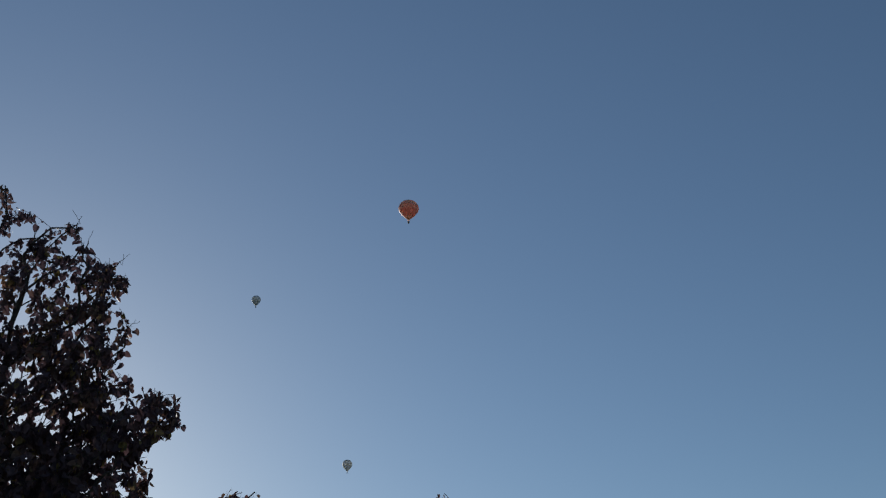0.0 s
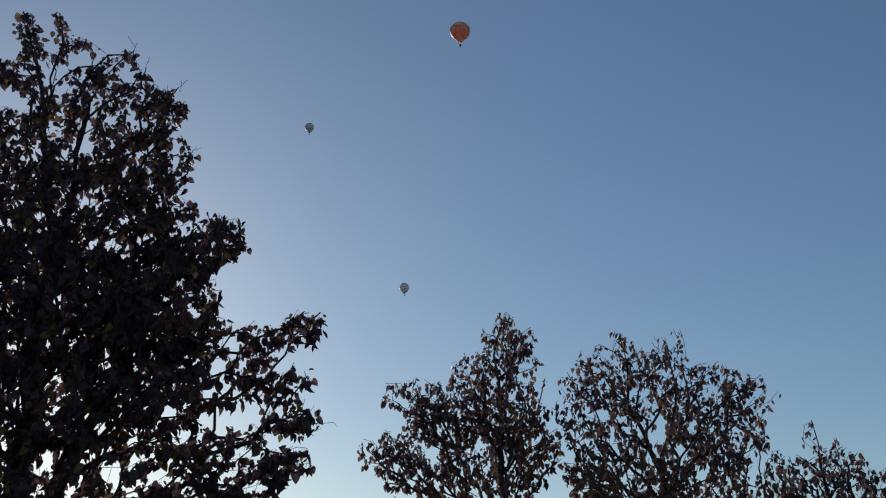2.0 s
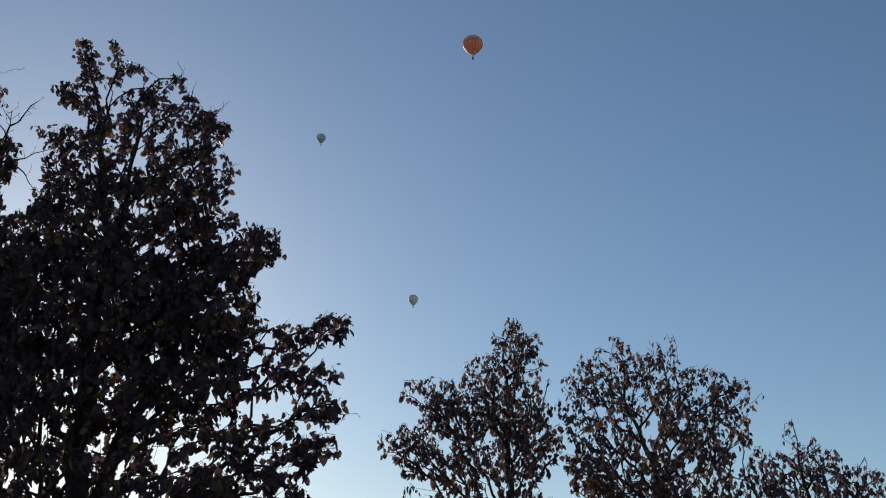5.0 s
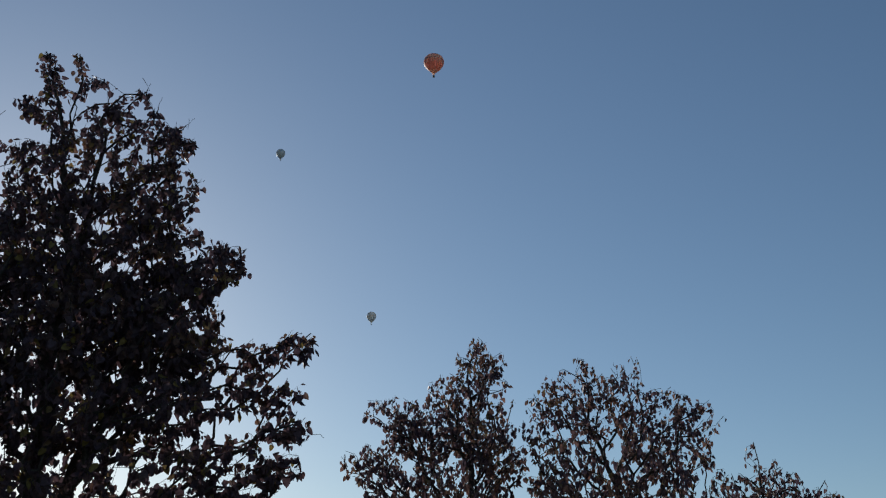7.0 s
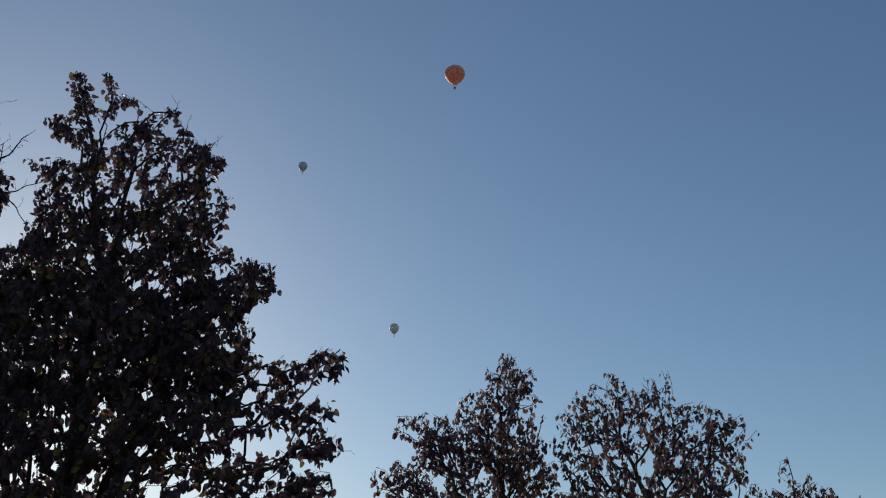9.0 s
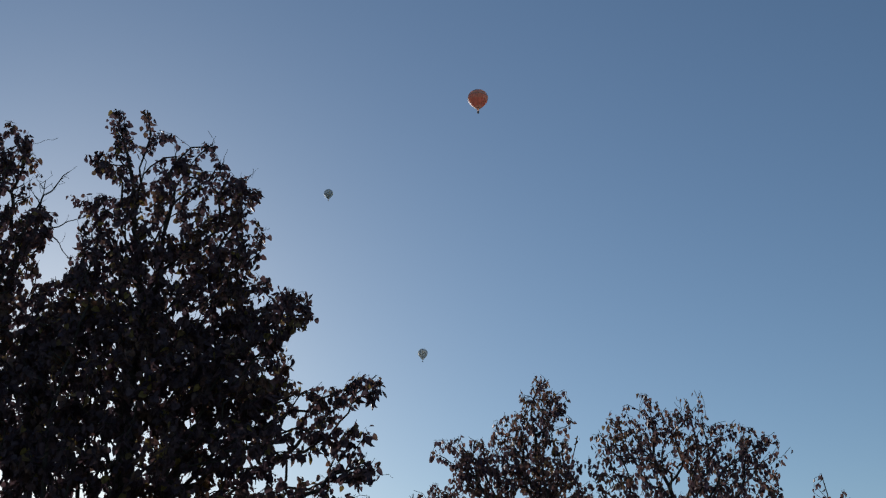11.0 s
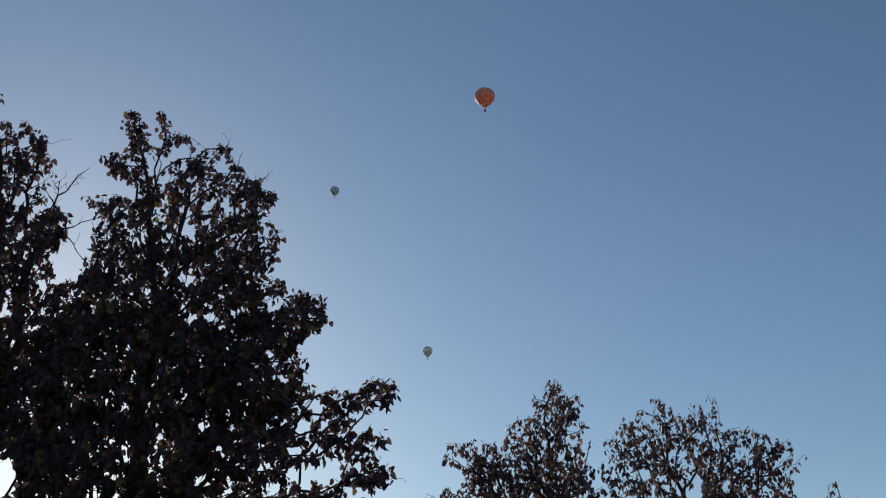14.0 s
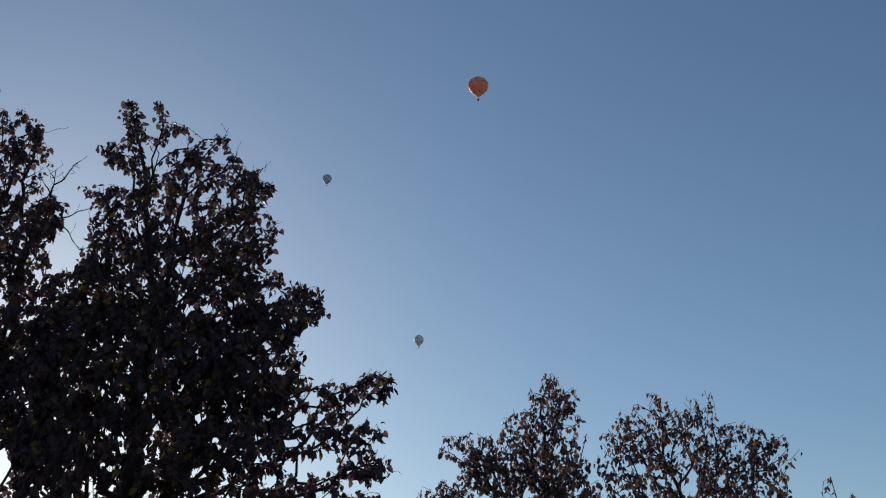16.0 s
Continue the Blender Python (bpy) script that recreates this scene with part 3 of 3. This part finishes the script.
PAIR_B_LIMBS = [
    [(2.01, 8.50, 2.30), (1.98, 8.50, 2.88), (1.86, 8.50, 3.23), (1.76, 8.50, 3.44), (1.74, 8.50, 3.89)],
    [(1.96, 8.50, 2.98), (2.06, 8.60, 3.23), (2.13, 8.60, 3.47), (2.10, 8.60, 3.88)],
    [(2.00, 8.50, 2.79), (2.07, 8.40, 3.03), (2.17, 8.30, 3.17), (2.40, 8.30, 3.42), (2.54, 8.30, 3.49)],
    [(1.79, 8.50, 3.37), (1.73, 8.60, 3.44), (1.52, 8.70, 3.50), (1.39, 8.70, 3.61)],
    [(2.00, 8.50, 2.51), (1.70, 8.70, 2.91), (1.41, 8.70, 3.21)]]
LOW_CROWN = ([(2.99, 3.19, 0.06, 0.12, 0.25), (3.19, 3.02, 0.19, 0.13, 0.9), (2.81, 2.94, 0.21, 0.17, 0.9), (3.11, 2.74, 0.35, 0.25, 1),
     (2.70, 2.69, 0.21, 0.17, 0.9), (2.83, 2.45, 0.42, 0.22, 0.5), (3.52, 2.88, 0.22, 0.12, 0.9), (3.25, 2.41, 0.42, 0.26, 0.5),
     (3.65, 2.53, 0.28, 0.32, 0.8)])
LOW_LIMBS = [
    [(3.13, 8.40, 2.22), (3.13, 8.40, 2.62), (3.05, 8.40, 2.94), (3.02, 8.40, 3.30)],
    [(3.13, 8.40, 2.62), (3.41, 8.50, 2.88), (3.60, 8.50, 3.04)],
    [(3.12, 8.40, 2.45), (2.93, 8.60, 2.72), (2.83, 8.60, 3.02)]]

# the same openings, carried on along the camera's sight lines through the tree a little farther back
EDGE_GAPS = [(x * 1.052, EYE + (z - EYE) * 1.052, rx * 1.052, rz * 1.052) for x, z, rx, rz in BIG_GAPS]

build_tree("broadleaf_tree", "large broadleaf tree with dense dark olive heart-shaped leaves", 11, (-2.05, 7.7, 0), BIG_LIMBS, BIG_CROWN, 1.1,
           5000, 24600, 0.0500, LEAF_DARK, 0.10, slim=0.9, shoots_bare=BIG_BARE, gaps=BIG_GAPS)
build_tree("broadleaf_tree", "tall broadleaf tree with dark leaves and a few bare twigs", 12, (-3.15, 8.1, 0), EDGE_LIMBS, EDGE_CROWN, 1.0,
           2300, 11900, 0.0500, LEAF_DARK, 0.10, bare=0.08, shoots_bare=EDGE_BARE, gaps=EDGE_GAPS)
build_tree("broadleaf_tree", "young broadleaf tree with drooping rust-brown leaves and slender limbs", 13, (0.92, 8.85, 0), PAIR_A_LIMBS, PAIR_A_CROWN, 0.65,
           1750, 5000, 0.042, LEAF_RUST, 0.040, bare=0.01, droop=1.5, slim=0.8, gaps=PAIR_A_GAPS)
build_tree("broadleaf_tree", "young round-crowned broadleaf tree with sparse rust-brown leaves", 14, (1.97, 8.5, 0), PAIR_B_LIMBS, PAIR_B_CROWN, 0.7,
           1800, 5500, 0.042, LEAF_RUST, 0.040, bare=0.01, droop=1.5, slim=0.8, shoots_bare=PAIR_B_BARE, gaps=PAIR_B_GAPS)
build_tree("broadleaf_tree", "lower broadleaf tree with sparse brown-green leaves", 15, (3.05, 8.4, 0), LOW_LIMBS, LOW_CROWN, 0.6,
           900, 2050, 0.044, LEAF_RUST, 0.038, bare=0.01, droop=1.5, slim=0.8)


# ---- hot-air balloons ----
def spun(profile, gores, bulge):
    """A skin of revolution cut into gores that bulge a little between the load tapes."""
    per, verts, faces = 4, [], []
    n = gores * per
    for r, z in profile:
        for k in range(n):
            a = 2 * math.pi * k / n
            q = r * (1 + bulge * math.sin(math.pi * (k % per) / per))
            verts.append((q * math.cos(a), q * math.sin(a), z))
    for i in range(len(profile) - 1):
        for k in range(n):
            faces.append((i * n + k, i * n + (k + 1) % n, (i + 1) * n + (k + 1) % n, (i + 1) * n + k))
    return verts, faces


def envelope_radius(s, mouth):
    """Half-width of the envelope at s: 0 at the crown, 1 at the mouth."""
    if s < 0.48:
        return math.sin(math.pi / 2 * (s / 0.48) ** 0.62)
    u = (s - 0.48) / 0.52
    return mouth + (1 - mouth) * (math.cos(math.pi / 2 * u ** 1.1) * 0.6 + (1 - u ** 1.25) * 0.4)


def build_balloon(label, centre, width, bands, skirt_material, gores, turn, stretch=1.0):
    """bands: part name, label, from, to (0 crown, 1 mouth), material."""
    R = width / 2
    tall, mouth = 2.12 * R * stretch, 0.13
    top, low = 0.98 * R, 0.98 * R - tall
    ob = tagged(new("hot_air_balloon"), label, "balloon", "balloons in the sky")
    ob.matrix_world = Matrix.Translation(centre) @ pose(0, 0, 0, 0, 0, turn)
    for name, text, s0, s1, mat in bands:
        steps = max(3, int(36 * (s1 - s0)))
        prof = []
        for i in range(steps + 1):
            s = s0 + (s1 - s0) * i / steps
            prof.append((max(0.01, R * envelope_radius(s, mouth)), top - tall * (s ** 1.25 * 0.55 + s * 0.45)))
        v, f = spun(prof, gores, 0.025)
        part(name, mesh_from(name, v, f, mat), ob, text)
    v, f = spun([(R * 0.135, low + 0.02), (R * 0.12, low - 0.06 * R), (R * 0.13, low - 0.11 * R)], gores, 0.02)
    part("skirt", mesh_from("skirt", v, f, skirt_material), ob)
    # basket with a padded rim, hung on cables below a burner frame
    bz, bw, bd, bh = low - 0.27 * R, 1.6, 1.3, 1.6
    bm = bmesh.new()
    bmesh.ops.create_cube(bm, size=1)
    for q in bm.verts:
        flare = 1.0 if q.co.z > 0 else 0.9
        q.co = Vector((q.co.x * bw * flare, q.co.y * bd * flare, q.co.z * bh + bz - bh / 2))
    bmesh.ops.delete(bm, geom=[q for q in bm.faces if q.normal.z > 0.9], context="FACES")
    bmesh.ops.bevel(bm, geom=[e for e in bm.edges if abs(e.verts[0].co.z - e.verts[1].co.z) > 0.5], offset=0.2, segments=3, affect="EDGES")
    me = bpy.data.meshes.new("basket")
    bm.to_mesh(me)
    bm.free()
    me.materials.append(WICKER)
    basket = part("basket", me, ob, "brown wicker basket")
    rim = [(bw / 2 * math.copysign(abs(math.cos(a)) ** 0.4, math.cos(a)), bd / 2 * math.copysign(abs(math.sin(a)) ** 0.4, math.sin(a)), bz)
           for a in np.linspace(0, 2 * math.pi, 33)]
    v, f = tube(rim, [0.07] * 33, 6)
    part("rim", mesh_from("rim", v.tolist(), f, WICKER), basket)
    fz = low - 0.15 * R
    ring = [(0.6 * math.cos(a), 0.5 * math.sin(a), fz) for a in np.linspace(0, 2 * math.pi, 17)]
    v, f = tube(ring, [0.05] * 17, 6)
    part("burner_frame", mesh_from("burner_frame", v.tolist(), f, STEEL), ob)
    v, f = spun([(0.05, fz + 0.35), (0.2, fz + 0.3), (0.22, fz - 0.1), (0.08, fz - 0.2)], 8, 0)
    part("burner", mesh_from("burner", v, f, STEEL), ob)
    for sx in (-1, 1):
        for sy in (-1, 1):
            v, f = tube([(sx * bw * 0.45, sy * bd * 0.45, bz), (sx * 0.42, sy * 0.35, fz), (sx * R * 0.11, sy * R * 0.11, low)], [0.03] * 3, 5)
            part("cable", mesh_from("cable", v.tolist(), f, STEEL), ob)
    return ob


SALMON = fabric("salmon_cloth", (0.84, 0.46, 0.38), 0.55)
AMBER = fabric("amber_cloth", (0.20, 0.14, 0.12), 0.3)
TAN = fabric("tan_cloth", (0.78, 0.52, 0.43), 0.5)
PEACH = fabric("peach_cloth", (0.85, 0.52, 0.42), 0.5)
RED = fabric("red_cloth", (0.88, 0.38, 0.32), 0.6)
WHITE = fabric("white_cloth", (0.80, 0.79, 0.77), 0.4)
# grey and slate cloths hold some distance haze as a blue tint
GREY = fabric("grey_cloth", (0.62, 0.66, 0.71), 0.45)
HAZY_SLATE = fabric("hazy_slate_cloth", (0.50, 0.56, 0.63), 0.42)
SAND = fabric("pale_grey_cloth", (0.78, 0.78, 0.79), 0.5)


def in_sky(across, ahead, up, distance):
    return Vector((0, 0, EYE)) + Vector((across, ahead, up)).normalized() * distance


build_balloon("orange and salmon hot-air balloon with an amber crown and wicker basket", in_sky(24.73, 342.59, 204.99, 920), 16.4,
              [("crown", "dark amber crown panels", 0.0, 0.17, AMBER), ("upper_belt", "tan upper panels", 0.17, 0.42, TAN), ("stripe", "thin amber stripe", 0.42, 0.44, AMBER),
               ("middle_belt", "", 0.44, 0.62, SALMON), ("lower_belt", "red lower panels", 0.62, 0.9, RED), ("mouth_belt", "pale peach mouth panels", 0.9, 1.0, PEACH)], PEACH, 24, 5)
build_balloon("slate hot-air balloon with white panels, its blue partly haze, far off", in_sky(-28.11, 358.65, 174.88, 1960), 15.5,
              [("crown", "slate crown, its blue partly haze", 0.0, 0.3, HAZY_SLATE), ("belt", "", 0.3, 0.62, GREY), ("lower_belt", "", 0.62, 1.0, HAZY_SLATE)], WHITE, 24, 0, 1.13)
build_balloon("pale grey hot-air balloon, far off", in_sky(6.13, 380.71, 122.57, 1830), 15.5,
              [("crown", "grey crown", 0.0, 0.3, GREY), ("belt", "pale grey belt", 0.3, 0.62, SAND), ("lower_belt", "", 0.62, 1.0, GREY)], WHITE, 24, 0, 1.13)
